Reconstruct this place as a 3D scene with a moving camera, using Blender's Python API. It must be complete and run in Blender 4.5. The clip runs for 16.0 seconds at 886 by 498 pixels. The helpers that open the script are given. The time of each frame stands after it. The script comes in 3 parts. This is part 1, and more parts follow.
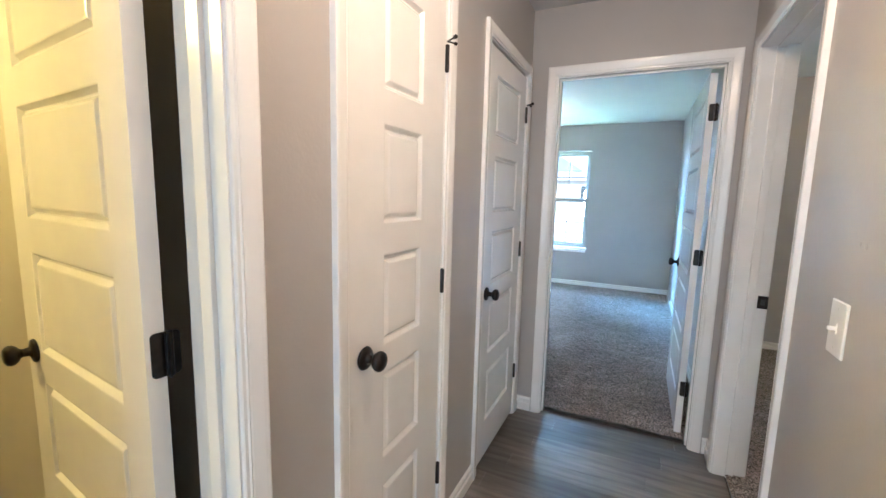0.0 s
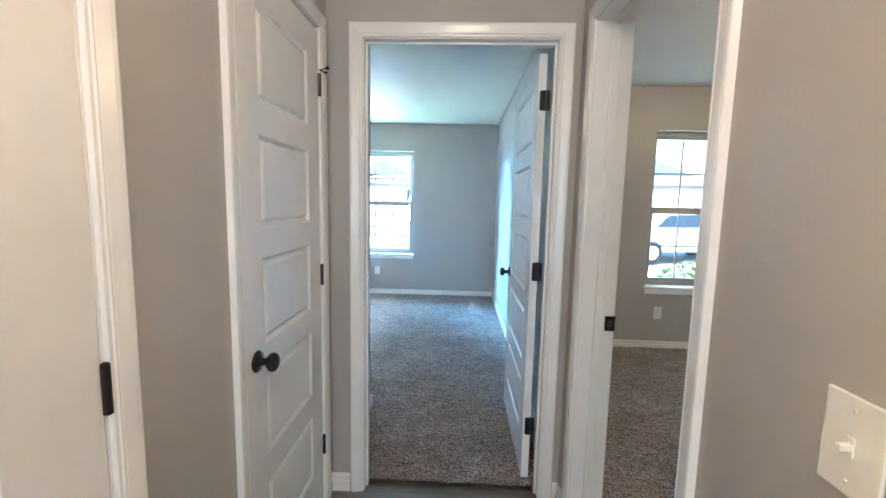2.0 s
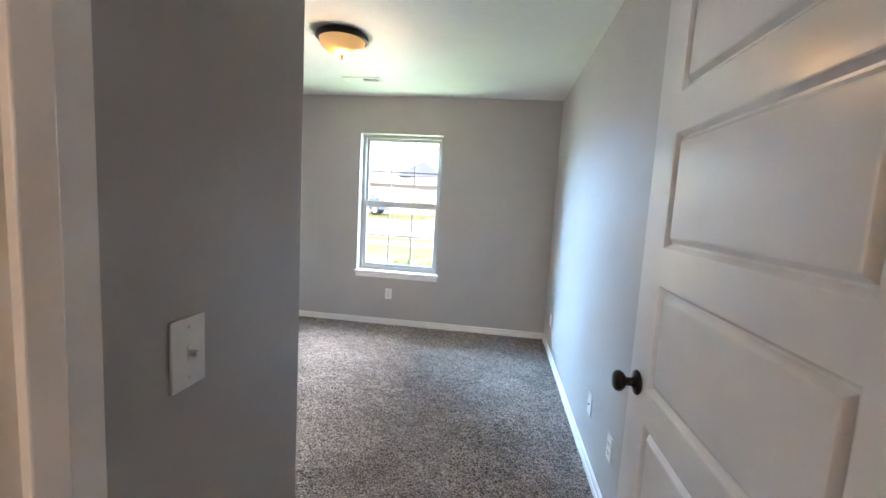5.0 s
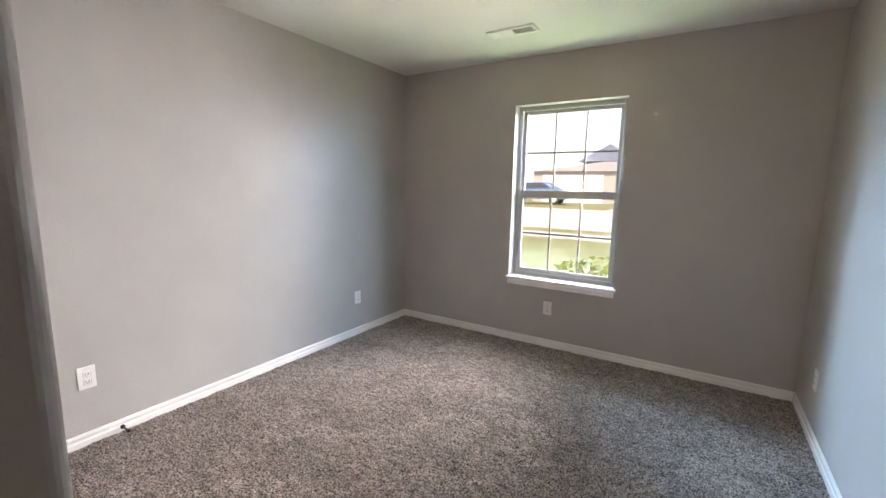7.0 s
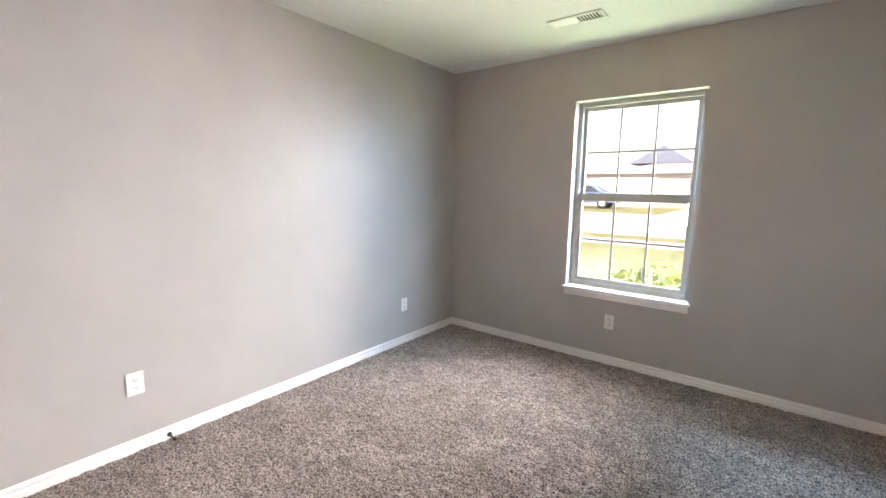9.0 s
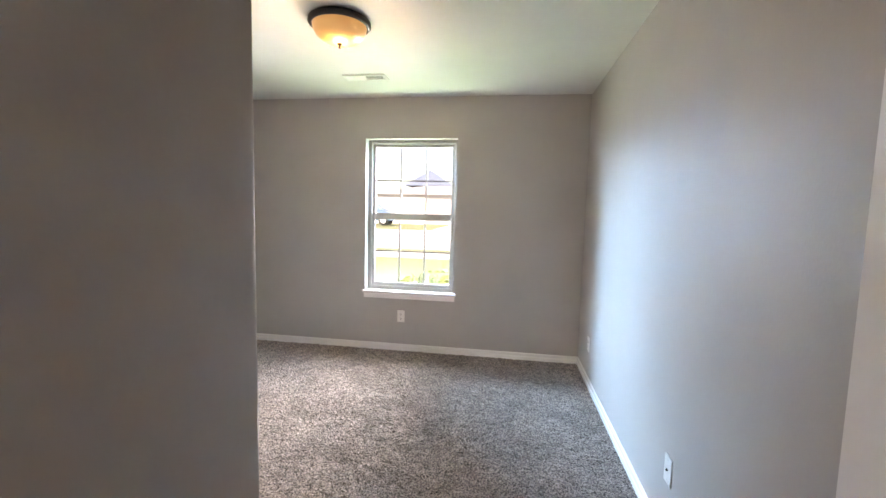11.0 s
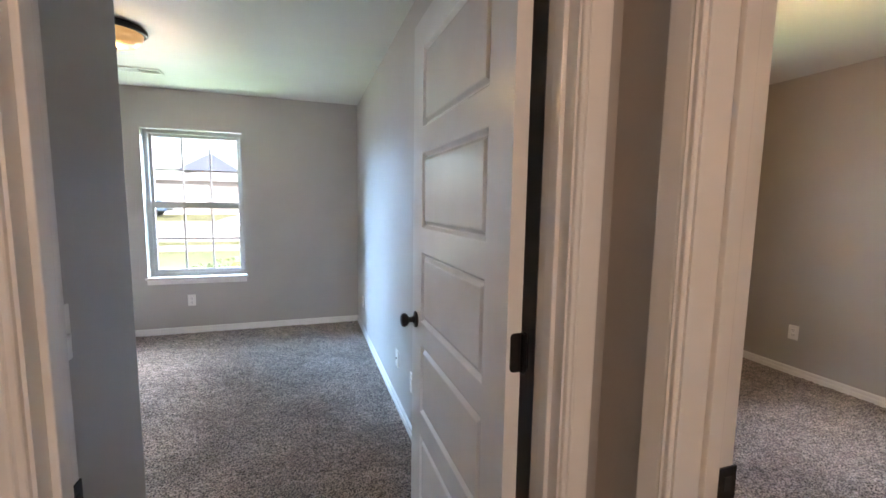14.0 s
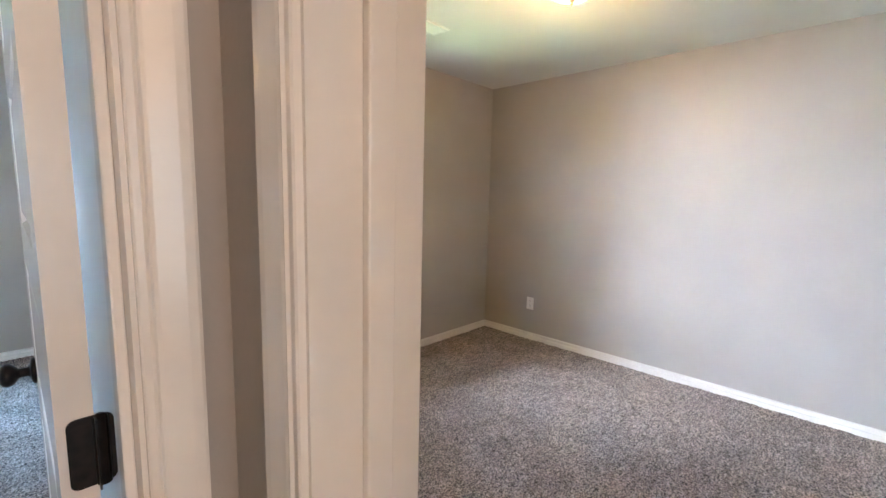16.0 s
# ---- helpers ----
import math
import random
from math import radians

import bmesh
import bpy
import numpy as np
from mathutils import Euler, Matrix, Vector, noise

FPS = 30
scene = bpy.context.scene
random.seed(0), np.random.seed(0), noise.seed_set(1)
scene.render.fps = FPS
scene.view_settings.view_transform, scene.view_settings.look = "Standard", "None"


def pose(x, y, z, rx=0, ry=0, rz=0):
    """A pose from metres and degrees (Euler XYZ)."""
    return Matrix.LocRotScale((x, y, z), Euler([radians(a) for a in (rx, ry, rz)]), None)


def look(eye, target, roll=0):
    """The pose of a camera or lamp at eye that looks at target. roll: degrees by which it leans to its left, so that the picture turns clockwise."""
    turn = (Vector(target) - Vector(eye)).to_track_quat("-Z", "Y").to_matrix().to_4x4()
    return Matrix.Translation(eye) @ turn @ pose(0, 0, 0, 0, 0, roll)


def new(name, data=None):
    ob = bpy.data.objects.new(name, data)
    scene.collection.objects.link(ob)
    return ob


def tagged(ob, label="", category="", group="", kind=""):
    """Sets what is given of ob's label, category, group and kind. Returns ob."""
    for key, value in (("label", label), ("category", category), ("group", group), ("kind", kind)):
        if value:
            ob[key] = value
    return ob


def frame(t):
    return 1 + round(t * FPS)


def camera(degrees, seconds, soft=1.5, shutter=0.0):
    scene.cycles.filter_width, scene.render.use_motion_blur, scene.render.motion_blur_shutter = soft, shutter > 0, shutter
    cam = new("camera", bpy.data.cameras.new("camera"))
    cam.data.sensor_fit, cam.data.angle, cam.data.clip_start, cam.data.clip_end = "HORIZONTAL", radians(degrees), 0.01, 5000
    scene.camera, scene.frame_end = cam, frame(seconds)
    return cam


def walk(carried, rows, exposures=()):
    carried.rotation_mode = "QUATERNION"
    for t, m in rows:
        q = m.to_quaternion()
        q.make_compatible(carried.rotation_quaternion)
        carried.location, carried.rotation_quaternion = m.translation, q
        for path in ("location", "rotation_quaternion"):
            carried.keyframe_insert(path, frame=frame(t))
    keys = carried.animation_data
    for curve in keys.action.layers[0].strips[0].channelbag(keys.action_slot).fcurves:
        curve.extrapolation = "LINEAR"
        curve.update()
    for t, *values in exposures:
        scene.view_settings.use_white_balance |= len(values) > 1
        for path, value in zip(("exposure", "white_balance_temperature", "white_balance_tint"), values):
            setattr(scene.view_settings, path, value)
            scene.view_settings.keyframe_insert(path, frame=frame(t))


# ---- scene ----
cam = camera(93.8, 16.0)
PATH = [
    (0, (0.004, -0.095, 1.371), (-0.844, 1.697, 1.107), 1.4),
    (0.5, (0.016, -0.025, 1.361), (-0.582, 1.865, 1.097), 1.4),
    (1, (0.008, 0.159, 1.377), (-0.386, 2.104, 1.123), 1.3),
    (1.5, (0.009, 0.373, 1.359), (-0.213, 2.344, 1.109), 1.2),
    (2, (-0.057, 0.62, 1.377), (-0.135, 2.605, 1.145), 1.2),
    (2.5, (-0.105, 0.848, 1.376), (-0.102, 2.835, 1.153), 1.4),
    (3, (-0.091, 1.128, 1.381), (-0.054, 3.117, 1.171), 1.4),
    (3.5, (-0.098, 1.391, 1.378), (-0.083, 3.381, 1.175), 1.7),
    (4, (-0.1, 1.679, 1.367), (-0.155, 3.668, 1.166), 1.5),
    (4.2, (-0.11, 1.782, 1.362), (-0.195, 3.77, 1.158), 2.1),
    (6.5, (-0.127, 2.935, 1.367), (-0.935, 4.745, 1.099), 1.6),
    (7, (-0.183, 3.12, 1.371), (-1.23, 4.798, 1.073), 1.1),
    (7.5, (-0.324, 3.24, 1.359), (-1.574, 4.77, 1.047), 0.6),
    (8, (-0.394, 3.266, 1.348), (-1.753, 4.699, 1.027), 0.2),
    (8.5, (-0.4, 3.261, 1.352), (-1.744, 4.709, 1.042), 0.4),
    (9, (-0.351, 3.241, 1.361), (-1.564, 4.805, 1.078), 0.9),
    (9.5, (-0.272, 3.165, 1.377), (-1.269, 4.881, 1.132), 1.2),
    (10, (-0.24, 3.02, 1.371), (-0.979, 4.866, 1.162), 1.4),
    (12.3, (-0.287, 2.194, 1.393), (-0.241, 4.186, 1.217), 1.7),
    (12.5, (-0.283, 2.134, 1.389), (-0.205, 4.124, 1.208), 1.8),
    (13, (-0.261, 2.007, 1.392), (-0.062, 3.989, 1.212), 1.7),
    (13.5, (-0.203, 1.879, 1.382), (0.188, 3.83, 1.19), 1.3),
    (14, (-0.133, 1.773, 1.376), (0.499, 3.658, 1.159), 0.9),
    (14.5, (-0.042, 1.731, 1.374), (0.857, 3.502, 1.137), 0.8),
    (15, (0.035, 1.732, 1.368), (1.182, 3.351, 1.119), 0.8),
    (15.5, (0.141, 1.825, 1.368), (1.481, 3.288, 1.117), 1.1),
    (16, (0.259, 1.93, 1.369), (1.695, 3.299, 1.117), 1.4),
]
EXPOSURES = [(0, 3.6, 5050, 1), (0.5, 3.55, 4900, -2), (1, 3.55, 4950, -2), (3, 3.7, 5400, 1), (4, 3.35, 6050, 8), (6.5, 2.65, 7900, 21), (7, 2.35, 8000, 21), (8, 2.5, 8000, 21), (9, 2.8, 8000, 21), (10, 2.95, 7900, 20), (12.5, 3.2, 7500, 22), (13.2, 3.15, 7100, 19), (14, 3.0, 6800, 17), (14.5, 3.05, 6700, 17), (15, 3.3, 6500, 15), (15.5, 3.55, 6300, 13), (16, 3.55, 6200, 11)]
walk(cam, [(t, look(eye, target, roll)) for t, eye, target, roll in PATH], EXPOSURES)
# ---- world and light ----
SUN_UP, SUN_TURN = 58.0, 200.0
world = bpy.data.worlds.new("sky")
scene.world = world
world.use_nodes = True
wn = world.node_tree
sky = wn.nodes.new("ShaderNodeTexSky")
sky.sky_type, sky.sun_disc = "NISHITA", False
sky.sun_elevation, sky.sun_rotation = radians(SUN_UP), radians(SUN_TURN)
wn.nodes["Background"].inputs["Strength"].default_value = 0.08
wn.links.new(sky.outputs["Color"], wn.nodes["Background"].inputs["Color"])
sun = new("sun", bpy.data.lights.new("sun", "SUN"))
sun.data.energy, sun.data.angle, sun.data.color = 2.4, radians(0.5), (1.0, 0.96, 0.9)
# the sun stands behind the house, high over the roof
sun_way = Vector((math.sin(radians(SUN_TURN)) * math.cos(radians(SUN_UP)), math.cos(radians(SUN_TURN)) * math.cos(radians(SUN_UP)), math.sin(radians(SUN_UP))))
sun.matrix_world = look(tuple(sun_way * 30), (0, 0, 0))


def bulb(name, place, watts, colour, size=0.05):
    ob = new(name, bpy.data.lights.new(name, "POINT"))
    ob.data.energy, ob.data.color, ob.data.shadow_soft_size = watts, colour, size
    ob.location = place
    return ob


def window_fill(name, place, target, size, watts, colour):
    """Adds an area lamp beyond the view that stands for the part of the sky, or of the sunlit lawn, that lights a room
    through its window.
    """
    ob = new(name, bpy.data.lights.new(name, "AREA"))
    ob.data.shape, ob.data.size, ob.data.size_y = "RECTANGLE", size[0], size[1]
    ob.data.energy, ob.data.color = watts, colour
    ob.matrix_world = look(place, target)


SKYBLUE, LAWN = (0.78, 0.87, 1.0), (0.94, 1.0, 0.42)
COOLSKY, COOLLAWN = (0.43, 0.82, 1.32), (0.62, 1.0, 0.36)  # cooler tints that turn the first bedroom's added lamps teal
window_fill("sky_fill", (-1.9, 10.6, 3.9), (-1.17, 6.6, 1.4), (5.0, 2.2), 30, COOLSKY)
window_fill("lawn_fill", (-1.17, 7.35, -0.2), (-1.17, 6.95, 1.3), (6.6, 1.1), 62, COOLLAWN)
window_fill("sky_fill_east", (1.7, 8.3, 2.7), (-1.17, 6.6, 1.3), (2.2, 2.0), 80, COOLSKY)
window_fill("sky_fill_west", (-6.6, 11.0, 3.9), (-1.17, 6.6, 1.3), (4.0, 3.4), 660, COOLSKY)
window_fill("sky_fill", (2.13, 7.1, 3.75), (2.13, 4.7, 1.35), (4.2, 2.6), 74, SKYBLUE)
window_fill("lawn_fill", (2.13, 5.35, -0.2), (2.13, 4.95, 1.3), (6.0, 1.1), 50, LAWN)
window_fill("sky_fill_west", (-0.1, 8.3, 2.2), (2.13, 4.6, 1.3), (1.8, 2.4), 250, SKYBLUE)

# unseen area lamp added at the south end for daylight from open rooms beyond
ob = new("hall_daylight_fill", bpy.data.lights.new("hall_daylight_fill", "AREA"))
ob.data.shape, ob.data.size, ob.data.size_y, ob.data.energy, ob.data.color = "RECTANGLE", 0.95, 2.0, 2.6, (0.84, 0.95, 1.0)
ob.matrix_world = look((-0.11, -2.36, 1.25), (-0.11, 0.0, 1.2))

WARM = (1.0, 0.62, 0.30)
# overhead hall lamp out of view, inferred from the top-lit door panels
bulb("hall_lamp_unseen", (-0.02, 0.62, 2.30), 2.8, (1.0, 0.62, 0.38), 0.08)
# second warm point lamp added as fill to the south, without a fixture
bulb("hall_lamp_unseen", (-0.12, -1.6, 2.30), 1.3, (1.0, 0.57, 0.33), 0.08)
bulb("bath_bulb", (-1.9, -0.5, 2.15), 6.0, (1.0, 0.62, 0.17), 0.08)
bulb("bedroom_bulb", (-1.216, 4.95, 2.27), 1.1, WARM, 0.06)
bulb("second_bedroom_bulb", (2.17, 2.95, 2.27), 3.2, WARM, 0.06)


# ---- materials ----
def material(name, colour, rough=0.5, metal=0.0, spec=0.5):
    m = bpy.data.materials.new(name)
    m.use_nodes = True
    b = m.node_tree.nodes["Principled BSDF"]
    b.inputs["Base Color"].default_value = (*colour, 1)
    b.inputs["Roughness"].default_value = rough
    b.inputs["Metallic"].default_value = metal
    b.inputs["Specular IOR Level"].default_value = spec
    return m


def node(m, kind, **values):
    n = m.node_tree.nodes.new(kind)
    for key, value in values.items():
        n.inputs[key.replace("_", " ")].default_value = value
    return n


def wire(m, a, b):
    m.node_tree.links.new(a, b)


def coords(m, scale=(1, 1, 1)):
    tc = node(m, "ShaderNodeTexCoord")
    mp = node(m, "ShaderNodeMapping", Scale=scale)
    wire(m, tc.outputs["Object"], mp.inputs["Vector"])
    return mp.outputs["Vector"]


def mottle(m, dark, light, scale, detail=4, low=0.35, high=0.65, stretch=(1, 1, 1)):
    """Base colour that wanders between two colours."""
    b = m.node_tree.nodes["Principled BSDF"]
    n = node(m, "ShaderNodeTexNoise", Scale=scale, Detail=detail)
    wire(m, coords(m, stretch), n.inputs["Vector"])
    r = m.node_tree.nodes.new("ShaderNodeValToRGB")
    r.color_ramp.elements[0].position, r.color_ramp.elements[1].position = low, high
    r.color_ramp.elements[0].color, r.color_ramp.elements[1].color = (*dark, 1), (*light, 1)
    wire(m, n.outputs["Fac"], r.inputs["Fac"])
    wire(m, r.outputs["Color"], b.inputs["Base Color"])
    return r


def relief(m, scale, strength, distance=0.002, detail=3, stretch=(1, 1, 1)):
    b = m.node_tree.nodes["Principled BSDF"]
    n = node(m, "ShaderNodeTexNoise", Scale=scale, Detail=detail)
    wire(m, coords(m, stretch), n.inputs["Vector"])
    bump = node(m, "ShaderNodeBump", Strength=strength, Distance=distance)
    if b.inputs["Normal"].links:
        wire(m, b.inputs["Normal"].links[0].from_socket, bump.inputs["Normal"])
    wire(m, n.outputs["Fac"], bump.inputs["Height"])
    wire(m, bump.outputs["Normal"], b.inputs["Normal"])


WALL = material("wall_paint", (0.41, 0.392, 0.372), 0.42, spec=0.4)
mottle(WALL, (0.397, 0.380, 0.361), (0.423, 0.405, 0.384), 2.2)
relief(WALL, 90, 0.35, 0.0015, 2)
relief(WALL, 14, 0.12, 0.003, 2)
CEIL = material("ceiling_paint", (0.67, 0.66, 0.635), 0.9, spec=0.2)
mottle(CEIL, (0.65, 0.64, 0.615), (0.69, 0.68, 0.655), 1.5)
relief(CEIL, 60, 0.4, 0.003, 3)
TRIM = material("white_trim_paint", (0.80, 0.79, 0.77), 0.22)
mottle(TRIM, (0.78, 0.77, 0.75), (0.82, 0.81, 0.79), 6)
relief(TRIM, 40, 0.02, 0.001, 2, (1, 1, 0.2))
BLACK = material("oil_rubbed_metal", (0.012, 0.010, 0.010), 0.28, 0.3, 0.4)
mottle(BLACK, (0.007, 0.006, 0.006), (0.018, 0.014, 0.012), 60)
PLATE = material("white_plastic", (0.78, 0.77, 0.74), 0.35)
mottle(PLATE, (0.76, 0.75, 0.72), (0.80, 0.79, 0.76), 30)
# near-black that puts the shade of holes and gaps into colour
SLOT = material("dark_slot", (0.03, 0.03, 0.03), 0.6)
VINYL = material("almond_vinyl", (0.36, 0.345, 0.325), 0.4)
mottle(VINYL, (0.345, 0.33, 0.31), (0.375, 0.36, 0.34), 12)
GRILLE = material("vent_metal", (0.66, 0.65, 0.62), 0.45)
mottle(GRILLE, (0.62, 0.61, 0.58), (0.70, 0.69, 0.66), 25)
VENT = material("vent_white_enamel", (0.74, 0.73, 0.70), 0.5)
mottle(VENT, (0.72, 0.71, 0.68), (0.76, 0.75, 0.72), 20)
LCD = material("grey_screen", (0.12, 0.16, 0.15), 0.15)

GLASS = bpy.data.materials.new("window_glass")
GLASS.use_nodes = True
gb = GLASS.node_tree.nodes["Principled BSDF"]
gb.inputs["Transmission Weight"].default_value, gb.inputs["Roughness"].default_value, gb.inputs["IOR"].default_value = 1.0, 0.0, 1.45

CARPET = material("carpet_pile", (0.2, 0.17, 0.15), 0.95, spec=0.1)
ramp = mottle(CARPET, (0.036, 0.029, 0.025), (0.43, 0.357, 0.318), 125, 4, 0.38, 0.62)
big = node(CARPET, "ShaderNodeTexNoise", Scale=22.0, Detail=4)
wire(CARPET, coords(CARPET, (1, 2.4, 1)), big.inputs["Vector"])
rng = node(CARPET, "ShaderNodeMapRange", From_Min=0.3, From_Max=0.7, To_Min=0.74, To_Max=1.42)
wire(CARPET, big.outputs["Fac"], rng.inputs["Value"])
# trodden and brushed patches, a hand to a step wide
tread = node(CARPET, "ShaderNodeTexNoise", Scale=3.2, Detail=3, Distortion=1.2)
wire(CARPET, coords(CARPET), tread.inputs["Vector"])
trng = node(CARPET, "ShaderNodeMapRange", From_Min=0.32, From_Max=0.68, To_Min=0.82, To_Max=1.2)
wire(CARPET, tread.outputs["Fac"], trng.inputs["Value"])
both = node(CARPET, "ShaderNodeMath")
both.operation = "MULTIPLY"
wire(CARPET, rng.outputs["Result"], both.inputs[0])
wire(CARPET, trng.outputs["Result"], both.inputs[1])
mul = node(CARPET, "ShaderNodeVectorMath")
mul.operation = "SCALE"
wire(CARPET, ramp.outputs["Color"], mul.inputs[0])
wire(CARPET, both.outputs["Value"], mul.inputs["Scale"])
wire(CARPET, mul.outputs["Vector"], CARPET.node_tree.nodes["Principled BSDF"].inputs["Base Color"])
CARPET.node_tree.nodes["Principled BSDF"].inputs["Sheen Weight"].default_value = 0.2
relief(CARPET, 140, 1.0, 0.012, 2)

PLANK = material("wood_look_plank", (0.15, 0.125, 0.105), 0.32, spec=0.7)
pr = mottle(PLANK, (0.085, 0.068, 0.056), (0.20, 0.17, 0.145), 7, 6, 0.3, 0.72, (0.5, 5, 1))
info = node(PLANK, "ShaderNodeObjectInfo")
prng = node(PLANK, "ShaderNodeMapRange", To_Min=0.68, To_Max=1.3)
wire(PLANK, info.outputs["Random"], prng.inputs["Value"])
pmul = node(PLANK, "ShaderNodeVectorMath")
pmul.operation = "SCALE"
wire(PLANK, pr.outputs["Color"], pmul.inputs[0])
wire(PLANK, prng.outputs["Result"], pmul.inputs["Scale"])
wire(PLANK, pmul.outputs["Vector"], PLANK.node_tree.nodes["Principled BSDF"].inputs["Base Color"])
relief(PLANK, 25, 0.12, 0.001, 5, (0.5, 8, 1))

BOWL = bpy.data.materials.new("alabaster_glass_bowl")
BOWL.use_nodes = True
bb = BOWL.node_tree.nodes["Principled BSDF"]
bb.inputs["Base Color"].default_value = (0.55, 0.34, 0.13, 1)
bb.inputs["Roughness"].default_value = 0.35
bb.inputs["Emission Color"].default_value = (1.0, 0.55, 0.20, 1)
bb.inputs["Emission Strength"].default_value = 0.05

GRASS = material("grass", (0.14, 0.15, 0.07), 0.9, spec=0.1)
mottle(GRASS, (0.11, 0.13, 0.055), (0.20, 0.19, 0.11), 4)
relief(GRASS, 40, 0.6, 0.03)
ASPHALT = material("street_concrete", (0.36, 0.35, 0.33), 0.85)
mottle(ASPHALT, (0.30, 0.29, 0.28), (0.42, 0.41, 0.39), 2.5)
BRICKM = material("pale_brick", (0.33, 0.27, 0.23), 0.85)
mottle(BRICKM, (0.34, 0.29, 0.26), (0.43, 0.385, 0.35), 12, 3, 0.35, 0.65, (1, 1, 3))
ROOFM = material("grey_shingle", (0.09, 0.11, 0.15), 0.9)
mottle(ROOFM, (0.08, 0.098, 0.135), (0.105, 0.125, 0.165), 8)
PALEROOF = material("pale_shingle", (0.22, 0.21, 0.20), 0.9)
mottle(PALEROOF, (0.18, 0.17, 0.165), (0.26, 0.25, 0.24), 6)
# paler than the cars' own dark blue: outdoor haze is put into the paint
CARBLUE = material("haze_paled_blue_car_paint", (0.12, 0.19, 0.32), 0.2, 0.3)
CARWHITE = material("white_car_paint", (0.7, 0.7, 0.7), 0.2)
CARGLASS = material("dark_car_glass", (0.03, 0.04, 0.05), 0.05)
TYRE = material("tyre_rubber", (0.02, 0.02, 0.02), 0.8)
LEAF = material("shrub_leaf", (0.10, 0.14, 0.035), 0.6)
mottle(LEAF, (0.06, 0.10, 0.02), (0.17, 0.17, 0.05), 9)
BARK = material("bark", (0.12, 0.09, 0.07), 0.9)
TUB = material("bath_wall_paint", (0.45, 0.42, 0.36), 0.5)
mottle(TUB, (0.43, 0.40, 0.34), (0.47, 0.44, 0.38), 3)


# ---- mesh helpers ----
def mesh_ob(name, bm, mat, smooth=False):
    me = bpy.data.meshes.new(name)
    bmesh.ops.recalc_face_normals(bm, faces=bm.faces)
    bm.to_mesh(me)
    bm.free()
    if mat:
        me.materials.append(mat)
    if smooth:
        for p in me.polygons:
            p.use_smooth = True
    return new(name, me)


def part(name, bm, mat, parent, label="", smooth=False):
    ob = mesh_ob(name, bm, mat, smooth)
    ob.parent = parent
    return tagged(ob, label)


def structure(name, bm, mat, parent=None, smooth=False):
    ob = mesh_ob(name, bm, mat, smooth)
    ob.parent = parent
    return tagged(ob, kind="structure")


def box(bm, x0, x1, y0, y1, z0, z1, bevel=0.0, seg=2):
    r = bmesh.ops.create_cube(bm, size=1.0)
    for v in r["verts"]:
        v.co = Vector((x0 + (v.co.x + 0.5) * (x1 - x0), y0 + (v.co.y + 0.5) * (y1 - y0), z0 + (v.co.z + 0.5) * (z1 - z0)))
    if bevel:
        edges = list({e for v in r["verts"] for e in v.link_edges})
        bmesh.ops.bevel(bm, geom=edges, offset=bevel, segments=seg, affect="EDGES", profile=0.5)


def boxes(*rows, bevel=0.0):
    bm = bmesh.new()
    for row in rows:
        box(bm, *row, bevel=bevel)
    return bm


def lathe(bm, profile, m=Matrix(), seg=24):
    """Turns (radius, height) about z, then moves by m."""
    rings = []
    for r, h in profile:
        if r < 1e-6:
            rings.append([bm.verts.new(m @ Vector((0, 0, h)))])
        else:
            rings.append([bm.verts.new(m @ Vector((r * math.cos(2 * math.pi * k / seg), r * math.sin(2 * math.pi * k / seg), h))) for k in range(seg)])
    for a, b in zip(rings, rings[1:]):
        for k in range(seg):
            q = (k + 1) % seg
            if len(a) == 1 and len(b) > 1:
                bm.faces.new((a[0], b[k], b[q]))
            elif len(b) == 1 and len(a) > 1:
                bm.faces.new((a[k], a[q], b[0]))
            elif len(a) > 1:
                bm.faces.new((a[k], a[q], b[q], b[k]))


def sweep(bm, profile, path, m=Matrix()):
    """A strip through the path's stations: each station maps a profile point (a, d) to a place."""
    rows = [[bm.verts.new(m @ Vector(station(a, d))) for a, d in profile] for station in path]
    for r, s in zip(rows, rows[1:]):
        for k in range(len(profile) - 1):
            bm.faces.new((r[k], r[k + 1], s[k + 1], s[k]))
    for r in (rows[0], rows[-1]):
        bm.faces.new(r)


CASING = [(0.005, 0.0), (0.005, 0.007), (0.007, 0.009), (0.014, 0.0095), (0.017, 0.0125), (0.020, 0.0115), (0.024, 0.0128), (0.050, 0.0165), (0.060, 0.017), (0.064, 0.0155), (0.066, 0.0)]
CASING = [(0.005 + (a - 0.005) * 0.93, d) for a, d in CASING]
BASE = [(0.0, 0.0), (0.014, 0.0), (0.014, 0.048), (0.011, 0.052), (0.0075, 0.054), (0.0075, 0.064), (0.010, 0.068), (0.0095, 0.077), (0.004, 0.085), (0.0, 0.086)]


